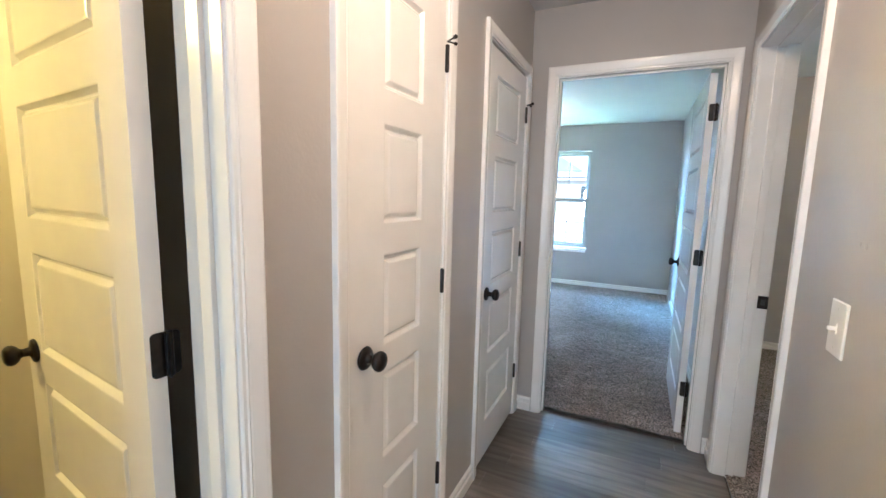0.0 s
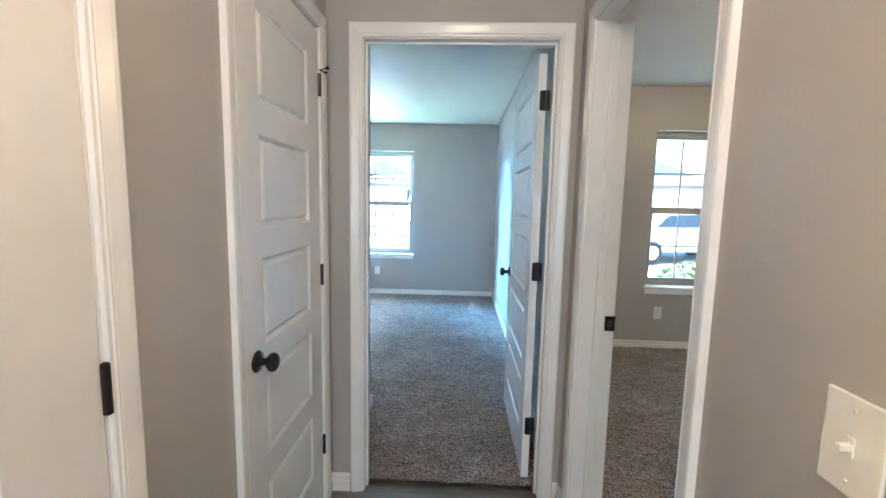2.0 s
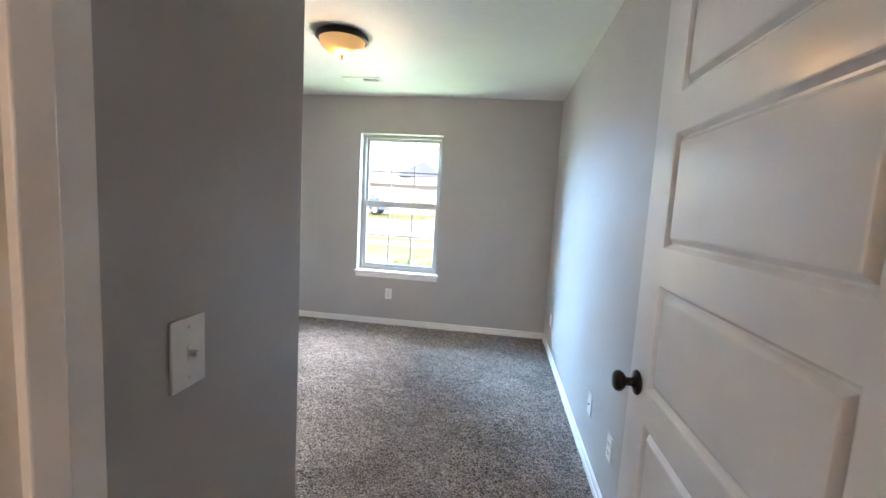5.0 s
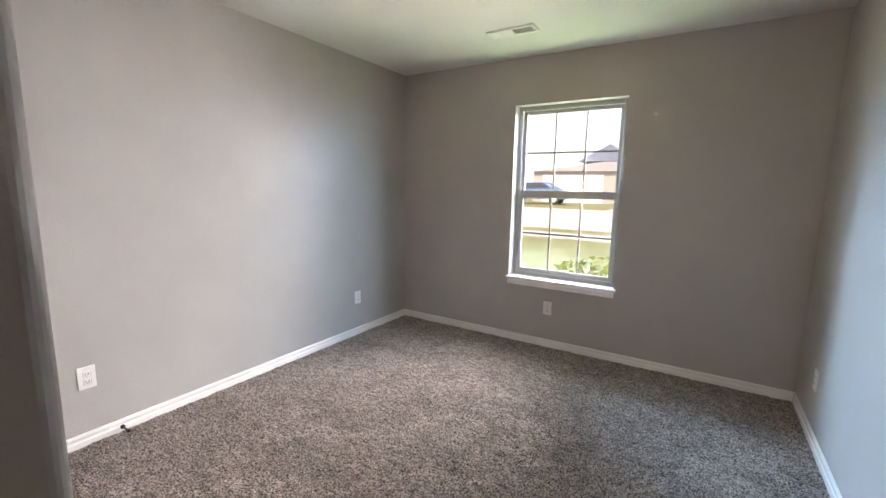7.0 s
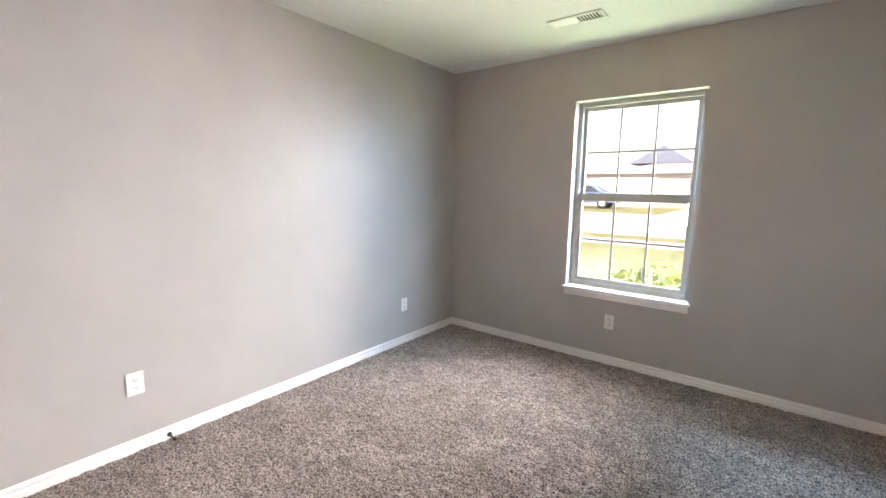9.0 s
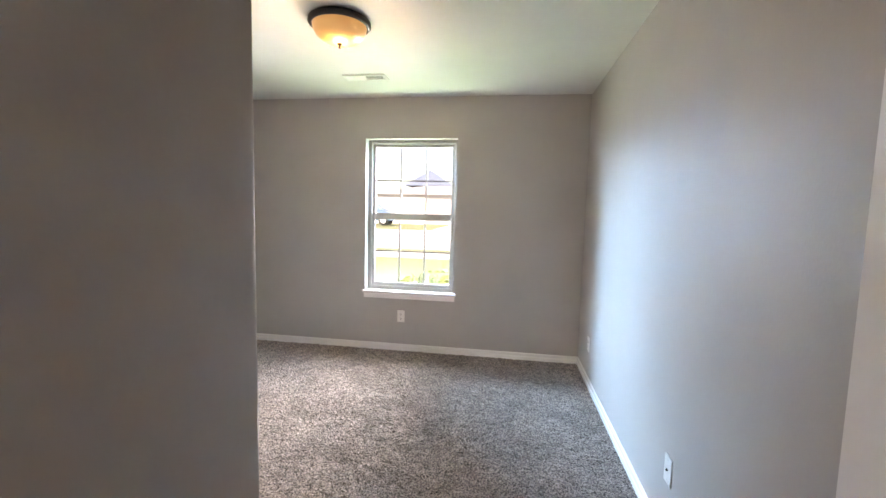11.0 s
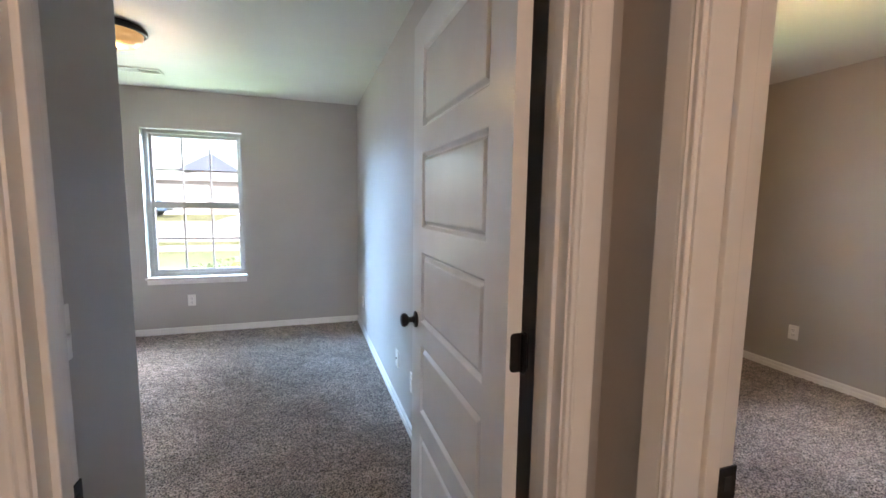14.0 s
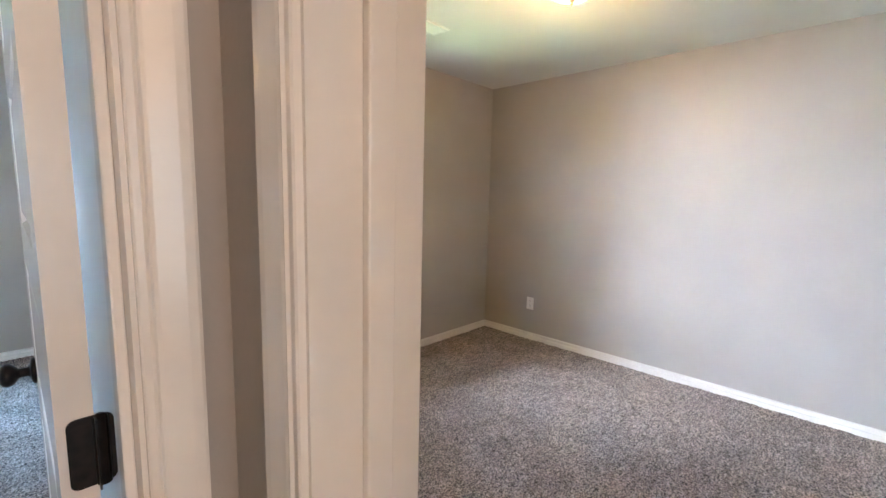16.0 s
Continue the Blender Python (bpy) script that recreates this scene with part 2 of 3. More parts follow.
def door_frame(name, m, w, h=2.045, depth=0.12, hall=True, room=True, stop=0.05, strike=None):
    """Jambs, stops and casings of an opening. Local: x along the wall from 0 to w, y into the wall (0 to depth), z up."""
    root = tagged(new(name), kind="structure")
    root.matrix_world = m
    j = 0.018
    part("side_jamb", boxes((-j, 0, 0, depth, 0, h)), TRIM, root)
    part("side_jamb", boxes((w, w + j, 0, depth, 0, h)), TRIM, root)
    part("head_jamb", boxes((-j, w + j, 0, depth, h, h + j)), TRIM, root)
    s0, s1 = stop, stop + 0.032
    part("door_stop", boxes((0, 0.011, s0, s1, 0, h - 0.011), bevel=0.002), TRIM, root)
    part("door_stop", boxes((w - 0.011, w, s0, s1, 0, h - 0.011), bevel=0.002), TRIM, root)
    part("door_stop", boxes((0, w, s0, s1, h - 0.011, h), bevel=0.002), TRIM, root)
    for side, y0, sgn in ((hall, 0, -1), (room, depth, 1)):
        if not side:
            continue
        for name2, stations in (
            ("side_casing", [lambda a, d: (-a, y0 + sgn * d, 0), lambda a, d: (-a, y0 + sgn * d, h + a)]),
            ("head_casing", [lambda a, d: (-a, y0 + sgn * d, h + a), lambda a, d: (w + a, y0 + sgn * d, h + a)]),
            ("side_casing", [lambda a, d: (w + a, y0 + sgn * d, h + a), lambda a, d: (w + a, y0 + sgn * d, 0)])):
            bm = bmesh.new()
            sweep(bm, CASING, stations)
            part(name2, bm, TRIM, root)
    if strike is not None:
        side, y = strike
        x0, x1 = ((0, 0.003) if side == 0 else (w - 0.003, w))
        bm = boxes((x0, x1, y - 0.02, y + 0.02, 0.875, 0.935))
        sp = part("strike_plate", bm, BLACK, root)
        xc = 0.0035 if side == 0 else w - 0.0035
        # dark block on the plate, coloured as the shade in its hole
        part("latch_hole", boxes((xc - 0.001, xc + 0.001, y - 0.008, y + 0.009, 0.892, 0.918)), SLOT, sp)
    return root


PANELS = [(0.215, 0.487), (0.575, 0.847), (0.930, 1.198), (1.284, 1.558), (1.646, 1.925)]
KNOB = [(0, 0.0), (0.031, 0.0), (0.033, 0.003), (0.030, 0.008), (0.020, 0.010), (0.012, 0.014), (0.011, 0.026), (0.013, 0.031), (0.021, 0.036), (0.027, 0.044), (0.028, 0.051), (0.025, 0.058), (0.017, 0.063), (0, 0.065)]


def leaf_plate(bm, x0, x1, y0, y1, z0, z1, radius):
    """A thin plate across x with rounded corners."""
    ring = []
    for cy, cz, a0 in ((y1 - radius, z1 - radius, 0), (y0 + radius, z1 - radius, 90), (y0 + radius, z0 + radius, 180), (y1 - radius, z0 + radius, 270)):
        for k in range(5):
            a = radians(a0 + 22.5 * k)
            ring.append((cy + radius * math.cos(a), cz + radius * math.sin(a)))
    rows = [[bm.verts.new((x, y, z)) for y, z in ring] for x in (x0, x1)]
    n = len(ring)
    for k in range(n):
        bm.faces.new((rows[0][k], rows[0][(k + 1) % n], rows[1][(k + 1) % n], rows[1][k]))
    bm.faces.new(rows[0])
    bm.faces.new(rows[1])
    bmesh.ops.recalc_face_normals(bm, faces=bm.faces[:])


def door(name, m, w, label, stile=0.105, knobs=(1, -1), hinge_leaf=True, barrel=1, stopper=False, reach=0.018, h=2.03, kz=0.925):
    """A moulded door of five panels. Local: hinge edge at x 0, width along x, 35 mm thick about y 0; barrel: the side on which the hinge barrels stand."""
    root = tagged(new(name), label, kind="structure")
    root.matrix_world = m
    t = 0.0175
    x0, x1 = stile, w - stile
    part("stile", boxes((0, x0, -t, t, 0.022, h)), TRIM, root)
    part("stile", boxes((x1, w, -t, t, 0.022, h)), TRIM, root)
    zs = [0.022] + [z for p in PANELS for z in p] + [h]
    for k in range(0, len(zs), 2):
        part("rail", boxes((x0, x1, -t, t, zs[k], zs[k + 1])), TRIM, root)
    rings = [(0, 0), (0.003, 0.0008), (0.0125, 0.0122), (0.0175, 0.0122), (0.028, 0.0024), (0.032, 0.0015)]
    for z0, z1 in PANELS:
        bm = bmesh.new()
        for s in (-1, 1):
            last = None
            for inset, depth in rings:
                y = s * (t - depth)
                loop = [bm.verts.new(c) for c in ((x0 + inset, y, z0 + inset), (x1 - inset, y, z0 + inset), (x1 - inset, y, z1 - inset), (x0 + inset, y, z1 - inset))]
                if last:
                    for k in range(4):
                        bm.faces.new((last[k], last[(k + 1) % 4], loop[(k + 1) % 4], loop[k]))
                last = loop
            bm.faces.new(last)
        part("panel", bm, TRIM, root)
    for s in knobs:
        bm = bmesh.new()
        lathe(bm, KNOB, Matrix.Translation((w - 0.062, s * t, kz)) @ Matrix.Rotation(radians(-90 * s), 4, "X"))
        part("door_handle", bm, BLACK, root, "black round door knob", True)
    part("latch_plate", boxes((w, w + 0.0015, -0.0125, 0.0125, 0.897, 0.953)), BLACK, root)
    for z in (0.29, 1.055, 1.83):
        bm = bmesh.new()
        lathe(bm, [(0, -0.046), (0.003, -0.046), (0.0075, -0.043), (0.0075, 0.043), (0.003, 0.046), (0, 0.046)], Matrix.Translation((-0.004, barrel * (t + 0.005), z)), 12)
        if hinge_leaf:
            ya, yb = sorted((-barrel * t * 0.5, barrel * (t + reach)))
            leaf_plate(bm, -0.0025, 0, ya, yb, z - 0.044, z + 0.044, 0.009)
            box(bm, -0.0185, -0.004, barrel * t - 0.001, barrel * t + 0.001, z - 0.044, z + 0.044)
        part("hinge", bm, BLACK, root, "black door hinge", False)
    if stopper:
        bm = bmesh.new()
        a = Matrix.Translation((-0.004, barrel * (t + 0.005), 1.885)) @ Matrix.Rotation(radians(-90 * barrel), 4, "X")
        lathe(bm, [(0, 0), (0.003, 0), (0.003, 0.045), (0.007, 0.046), (0.007, 0.055), (0, 0.055)], a @ Matrix.Rotation(radians(35), 4, "Y"), 10)
        lathe(bm, [(0, 0), (0.0025, 0), (0.0025, 0.03), (0.006, 0.031), (0.006, 0.038), (0, 0.038)], a @ Matrix.Rotation(radians(-60), 4, "Y"), 10)
        part("hinge_stop", bm, BLACK, root, "black hinge-pin door stop")
    return root


# ---- large structure ----
H = 2.43
LX, RX, FY = -0.64, 0.43, 2.432       # hall: left face, right face, far face
BX, BY, CX = 0.438, 6.51, -2.765      # first bedroom: right, far and left faces
SX, SY = -0.622, 3.230                 # outer corner of the closet
R2X, R2Y, R2S, R2L = 3.665, 4.545, 0.75, 0.56  # second bedroom: right, far, near and left faces
T = 0.12
TN = 0.10
D1 = (0.722, 1.252)
D2 = (1.698, 2.330)
D0 = (-0.36, 0.395)
D3 = (1.476, 2.250)
D4 = (-0.4785, 0.3355)
HH = 2.045
W1 = (-1.602, -0.722, 0.602, 2.054)
W2 = (1.703, 2.567, 0.615, 2.050)
j = 0.018


def wall(name, *rows):
    return structure(name, boxes(*rows), WALL)


def walled(axis, face, back, a0, a1, openings, top=H):
    """Boxes of a wall along an axis with openings (from, to, bottom, head)."""
    rows, at = [], a0
    for o0, o1, zb, zt in sorted(openings):
        rows += [(at, o0, 0, top), (o0, o1, zt, top)] + ([(o0, o1, 0, zb)] if zb > 0 else [])
        at = o1
    rows.append((at, a1, 0, top))
    lo, hi = min(face, back), max(face, back)
    return [(lo, hi, u, v, zb, zt) if axis == "y" else (u, v, lo, hi, zb, zt) for u, v, zb, zt in rows]


def door_wall(name, axis, face, back, a0, a1, openings):
    """A wall in one piece along an axis, with doorways (from, to, 0, head) cut out of its foot."""
    outline = [(a0, 0)]
    for o0, o1, _, zt in sorted(openings):
        outline += [(o0, 0), (o0, zt), (o1, zt), (o1, 0)]
    outline += [(a1, 0), (a1, H), (a0, H)]
    bm = bmesh.new()
    rows = [[bm.verts.new((c, u, z) if axis == "y" else (u, c, z)) for u, z in outline] for c in (face, back)]
    bm.faces.new(rows[0])
    bm.faces.new(rows[1])
    for k in range(len(outline)):
        q = (k + 1) % len(outline)
        bm.faces.new((rows[0][k], rows[0][q], rows[1][q], rows[1][k]))
    return structure(name, bm, WALL)


door_wall("wall_hall_west", "y", LX, LX - T, -2.4, FY, [(D0[0] - j, D0[1] + j, 0, HH + j), (D1[0] - j, D1[1] + j, 0, HH + j), (D2[0] - j, D2[1] + j, 0, HH + j)])
door_wall("wall_hall_east", "y", RX, R2L, -2.4, FY + TN, [(D3[0] - j, D3[1] + j, 0, HH + j)])
door_wall("wall_hall_north", "x", FY, FY + TN, LX - T, RX, [(D4[0] - j, D4[1] + j, 0, HH + j)])
# unseen wall, added to close off the hall behind the camera
wall("hall_south_closure", (LX - T, R2L, -2.52, -2.4, 0, H))
wall("wall_bedroom_east", (BX, R2L, FY + TN, BY, 0, H))
wall("wall_bedroom_north", *walled("x", BY, BY + T + 0.03, CX - T, R2L, [(W1[0], W1[1], W1[2] - 0.02, W1[3])]))
wall("wall_bedroom_west", (CX - T, CX, FY, BY, 0, H))
DC = (-2.375, -1.448)
bm = boxes((SX - T, SX, FY + TN, SY, 0, H))
corner = [e for e in bm.edges if all(v.co.x > SX - 0.001 and v.co.y > SY - 0.001 for v in e.verts)]
bmesh.ops.bevel(bm, geom=corner, offset=0.018, segments=6, affect="EDGES", profile=0.5)
structure("wall_closet_side", bm, WALL)
door_wall("wall_closet_front", "x", SY, SY - T, CX, SX - T, [(DC[0] - j, DC[1] + j, 0, HH + j)])
wall("wall_closet_back", (CX, LX - T, FY, FY + TN, 0, H))
wall("wall_second_bedroom_north", *walled("x", R2Y, R2Y + T + 0.03, R2L, R2X + T, [(W2[0], W2[1], W2[2] - 0.02, W2[3])]))
wall("wall_second_bedroom_east", (R2X, R2X + T, R2S - T, R2Y, 0, H))
wall("wall_second_bedroom_south", (R2L, R2X, R2S - T, R2S, 0, H))
for row in ((-2.9, LX - T, 0.50, 0.58, 0, H), (-2.9, LX - T, -2.0, -1.9, 0, H), (-3.0, -2.9, -2.0, 0.58, 0, H)):
    structure("wall_bath", boxes(row), TUB)
structure("wall_linen_closets", boxes((-1.4, LX - T, 0.58, 0.62, 0, H), (-1.4, -1.36, 0.62, FY, 0, H)), WALL)
structure("ceiling", boxes((CX - T, R2X + T, -2.52, BY + T, H, H + 0.25)), CEIL)
structure("floor_slab", boxes((CX - 0.25, R2X + T, -2.52, BY + T + 0.03, -0.30, -0.025)), ASPHALT)


def carpet(name, x0, x1, y0, y1, step, seed):
    """Cut pile: a fine height field of tufts that lean and bunch."""
    nx, ny = int((x1 - x0) / step) + 1, int((y1 - y0) / step) + 1
    rs = np.random.RandomState(seed)
    gx, gy = np.meshgrid(np.linspace(x0, x1, nx), np.linspace(y0, y1, ny))
    hgt = rs.rand(ny, nx)
    coarse = rs.rand(ny // 6 + 2, nx // 6 + 2)
    iy, ix = np.linspace(0, ny / 6, ny), np.linspace(0, nx / 6, nx)
    a, b = iy.astype(int)[:, None], ix.astype(int)[None, :]
    fy, fx = (iy % 1)[:, None], (ix % 1)[None, :]
    soft = (coarse[a, b] * (1 - fy) + coarse[a + 1, b] * fy) * (1 - fx) + (coarse[a, b + 1] * (1 - fy) + coarse[a + 1, b + 1] * fy) * fx
    z = 0.013 + 0.009 * hgt + 0.006 * soft
    jit = 0.35 * step
    px, py = gx + jit * (rs.rand(ny, nx) - 0.5), gy + jit * (rs.rand(ny, nx) - 0.5)
    px[:, 0], px[:, -1], py[0], py[-1] = x0, x1, y0, y1
    co = np.stack([px, py, z], -1).reshape(-1, 3).astype(np.float32)
    k = np.arange(nx * ny).reshape(ny, nx)
    quads = np.stack([k[:-1, :-1], k[:-1, 1:], k[1:, 1:], k[1:, :-1]], -1).reshape(-1, 4)
    me = bpy.data.meshes.new(name)
    me.vertices.add(len(co))
    me.vertices.foreach_set("co", co.ravel())
    me.loops.add(quads.size)
    me.loops.foreach_set("vertex_index", quads.ravel().astype(np.int32))
    me.polygons.add(len(quads))
    me.polygons.foreach_set("loop_start", np.arange(0, quads.size, 4, dtype=np.int32))
    me.update()
    me.validate()
    me.materials.append(CARPET)
    return tagged(new(name, me), kind="structure")


carpet("floor_bedroom_carpet", CX, BX, FY + 0.055, BY, 0.0085, 3)
carpet("floor_second_bedroom_carpet", RX + 0.055, R2X, 1.2, R2Y, 0.010, 4)
structure("floor_second_bedroom_far", boxes((RX + 0.055, R2X, R2S, 1.2, -0.02, 0.020)), CARPET)
structure("floor_bath", boxes((-2.9, LX - 0.05, -1.9, 0.50, -0.02, 0.0)), PLANK)


# ---- baseboards ----
def baseboard(name, a, b, normal):
    """A run from a to b on the wall whose face looks along normal."""
    bm = bmesh.new()
    n = Vector((*normal, 0))
    sweep(bm, BASE, [lambda d, z, p=p: tuple(Vector((*p, z)) + n * d) for p in (a, b)])
    return structure(name, bm, TRIM)


CW = 0.065
for a, b, n in [
    ((LX, D0[1] + CW), (LX, D1[0] - CW), (1, 0)), ((LX, D1[1] + CW), (LX, D2[0] - CW), (1, 0)), ((LX, D2[1] + CW), (LX, FY), (1, 0)),
    ((LX, FY), (D4[0] - CW, FY), (0, -1)), ((D4[1] + CW, FY), (RX, FY), (0, -1)),
    ((RX, -2.4), (RX, D3[0] - CW), (-1, 0)), ((RX, D3[1] + CW), (RX, FY), (-1, 0)),
    ((BX, FY + TN), (BX, BY), (-1, 0)), ((CX, BY), (BX, BY), (0, -1)), ((CX, SY), (CX, BY), (1, 0)),
    ((CX, SY), (DC[0] - CW, SY), (0, 1)), ((DC[1] + CW, SY), (SX + 0.013, SY), (0, 1)), ((SX, FY + TN), (SX, SY + 0.013), (1, 0)),
    ((SX, FY + TN), (D4[0] - CW, FY + TN), (0, 1)),
    ((R2L, R2Y), (R2X, R2Y), (0, -1)), ((R2X, R2S), (R2X, R2Y), (-1, 0)), ((R2L, D3[1] + CW), (R2L, R2Y), (1, 0)), ((R2L, R2S), (R2X, R2S), (0, 1))]:
    baseboard("baseboard", a, b, n)

# ---- doors ----
EAST = Matrix.Rotation(radians(90), 4, "Z")   # local x runs along +y, local y to -x
door_frame("door_frame_bath", Matrix.Translation((LX, D0[0], 0)) @ EAST, D0[1] - D0[0], depth=T, stop=0.04)
door_frame("door_frame_linen", Matrix.Translation((LX, D1[0], 0)) @ EAST, D1[1] - D1[0], depth=T, stop=0.04, room=False)
door_frame("door_frame_hall_closet", Matrix.Translation((LX, D2[0], 0)) @ EAST, D2[1] - D2[0], depth=T, stop=0.04, room=False)
door_frame("door_frame_second_bedroom", Matrix.Translation((RX, D3[1], 0)) @ Matrix.Rotation(radians(-90), 4, "Z"), D3[1] - D3[0], depth=R2L - RX, stop=0.055, strike=(0, 0.118))
door_frame("door_frame_bedroom", Matrix.Translation((D4[0], FY, 0)), D4[1] - D4[0], depth=TN, stop=0.03, strike=(0, 0.082))
door_frame("door_frame_closet", Matrix.Translation((DC[1], SY, 0)) @ Matrix.Rotation(radians(180), 4, "Z"), DC[1] - DC[0], depth=T, stop=0.04, room=False)

# closed hall doors, hinged at their far ends; local x runs back along -y, local y towards +x
BACK = Matrix.Rotation(radians(-90), 4, "Z")
door("door_linen", Matrix.Translation((LX - 0.018, D1[1] - 0.003, 0)) @ BACK, D1[1] - D1[0] - 0.006, "closed narrow white five-panel linen closet door with a black knob", 0.152, knobs=(1,), hinge_leaf=False, barrel=1, stopper=True)
door("door_hall_closet", Matrix.Translation((LX - 0.018, D2[1] - 0.003, 0)) @ BACK, D2[1] - D2[0] - 0.006, "closed white five-panel hall closet door with a black knob", 0.115, kz=0.898, knobs=(1,), hinge_leaf=False, barrel=1, stopper=True)
# the bedroom door, open square into the room along its east wall
door("door_bedroom", Matrix.Translation((0.294, FY + TN + 0.020, 0)) @ EAST, 0.818, "open white five-panel bedroom door with black knobs standing along the wall", 0.124, barrel=-1)
# the bath door, open square into the bath
door("door_bath", Matrix.Translation((-0.798, 0.349, 0)) @ Matrix.Rotation(radians(173.4), 4, "Z"), 0.71, "open white five-panel bathroom door lit yellow by the bathroom lamp", 0.11, barrel=-1, reach=0.026)
door("door_closet", Matrix.Translation((DC[0] + 0.003, SY - 0.008, 0)), DC[1] - DC[0] - 0.006, "closed white bedroom closet door with a black knob", 0.115, knobs=(1,), hinge_leaf=False, barrel=1)


# ---- windows ----
def window(name, m, w, h, label):
    """A single-hung vinyl window with grilles. Local: x along the wall, y outwards from the room's face, z up from the opening's foot."""
    root = tagged(new(name), label, kind="structure")
    root.matrix_world = m
    y0, y1 = 0.085, 0.145
    f = 0.035
    part("window_frame", boxes((0, f, y0, y1, 0, h), (w - f, w, y0, y1, 0, h), (f, w - f, y0, y1, 0, f), (f, w - f, y0, y1, h - f, h), bevel=0.003), VINYL, root)
    mid = h * 0.495
    for nm, zb, zt, yo, low, high in (("lower_sash", f, mid + 0.032, 0.092, 0.034, 0.062), ("upper_sash", mid - 0.030, h - f, 0.118, 0.060, 0.030)):
        s = 0.03
        sash = part(nm, boxes((f, f + s, yo, yo + 0.022, zb, zt), (w - f - s, w - f, yo, yo + 0.022, zb, zt), (f + s, w - f - s, yo, yo + 0.022, zb, zb + low), (f + s, w - f - s, yo, yo + 0.022, zt - high, zt), bevel=0.002), VINYL, root)
        gx0, gx1, gz0, gz1 = f + s, w - f - s, zb + low, zt - high
        gw = 0.0075
        for k in (1, 2):
            x = gx0 + (gx1 - gx0) * k / 3
            part("grille_bar", boxes((x - gw, x + gw, yo + 0.0085, yo + 0.0135, gz0, gz1)), VINYL, sash)
        z = (gz0 + gz1) / 2
        part("grille_bar", boxes((gx0, gx1, yo + 0.009, yo + 0.013, z - gw, z + gw)), VINYL, sash)
        pane = part("pane", boxes((gx0, gx1, yo + 0.016, yo + 0.019, gz0, gz1)), GLASS, sash)
        pane.visible_shadow = False
    bm = boxes((w * 0.5 - 0.03, w * 0.5 + 0.03, 0.078, 0.0915, mid + 0.010, mid + 0.028), bevel=0.003)
    part("sash_lock", bm, VINYL, root)
    return root


for nm, (x0, x1, z0, z1), y, lab in (("window_bedroom", W1, BY, "almond single-hung bedroom window with six-over-six grilles"), ("window_second_bedroom", W2, R2Y, "almond single-hung second bedroom window with grilles")):
    window(nm, Matrix.Translation((x0, y, z0)), x1 - x0, z1 - z0, lab)
    sill = structure("window_sill", boxes((x0, x1, y - 0.001, y + 0.085, z0 - 0.02, z0), (x0 - 0.018, x1 + 0.018, y - 0.032, y - 0.001, z0 - 0.02, z0), bevel=0.003), TRIM)
    bm = bmesh.new()
    prof = [(0, 0), (0.014, 0), (0.016, 0.004), (0.016, 0.038), (0.010, 0.044), (0.010, 0.050), (0, 0.050)]
    sweep(bm, prof, [lambda d, z, x=x: (x, y - d, z0 - 0.07 + z) for x in (x0 - 0.005, x1 + 0.005)])
    structure("window_apron", bm, TRIM)

# ---- outdoors ----
def ground_height(y):
    return -0.32 + 0.62 * min(max((y - 13.0) / 16.0, 0.0), 1.0)


def strip(name, x0, x1, ys, lift, mat):
    """A strip of ground that follows the slope, with edges 4 cm deep."""
    bm = bmesh.new()
    rows = [[bm.verts.new((x, y, ground_height(y) + dz)) for x, dz in ((x0, lift - 0.04), (x0, lift), (x1, lift), (x1, lift - 0.04))] for y in ys]
    for r, s in zip(rows, rows[1:]):
        for k in range(4):
            bm.faces.new((r[k], r[(k + 1) % 4], s[(k + 1) % 4], s[k]))
    bm.faces.new(rows[0])
    bm.faces.new(rows[-1])
    return structure(name, bm, mat)


strip("ground", -400, 400, (4.70, 13, 21, 29, 60, 600), 0.0, GRASS)
strip("road", -200, 200, (18.5, 21, 27), 0.012, ASPHALT)
strip("pavement", -200, 200, (16.2, 17.3), 0.03, ASPHALT)
strip("driveway", 3.2, 12.5, (8.2, 13, 16.15), 0.02, ASPHALT)
strip("driveway", -4.6, 0.6, (27.05, 29, 36.9), 0.02, ASPHALT)


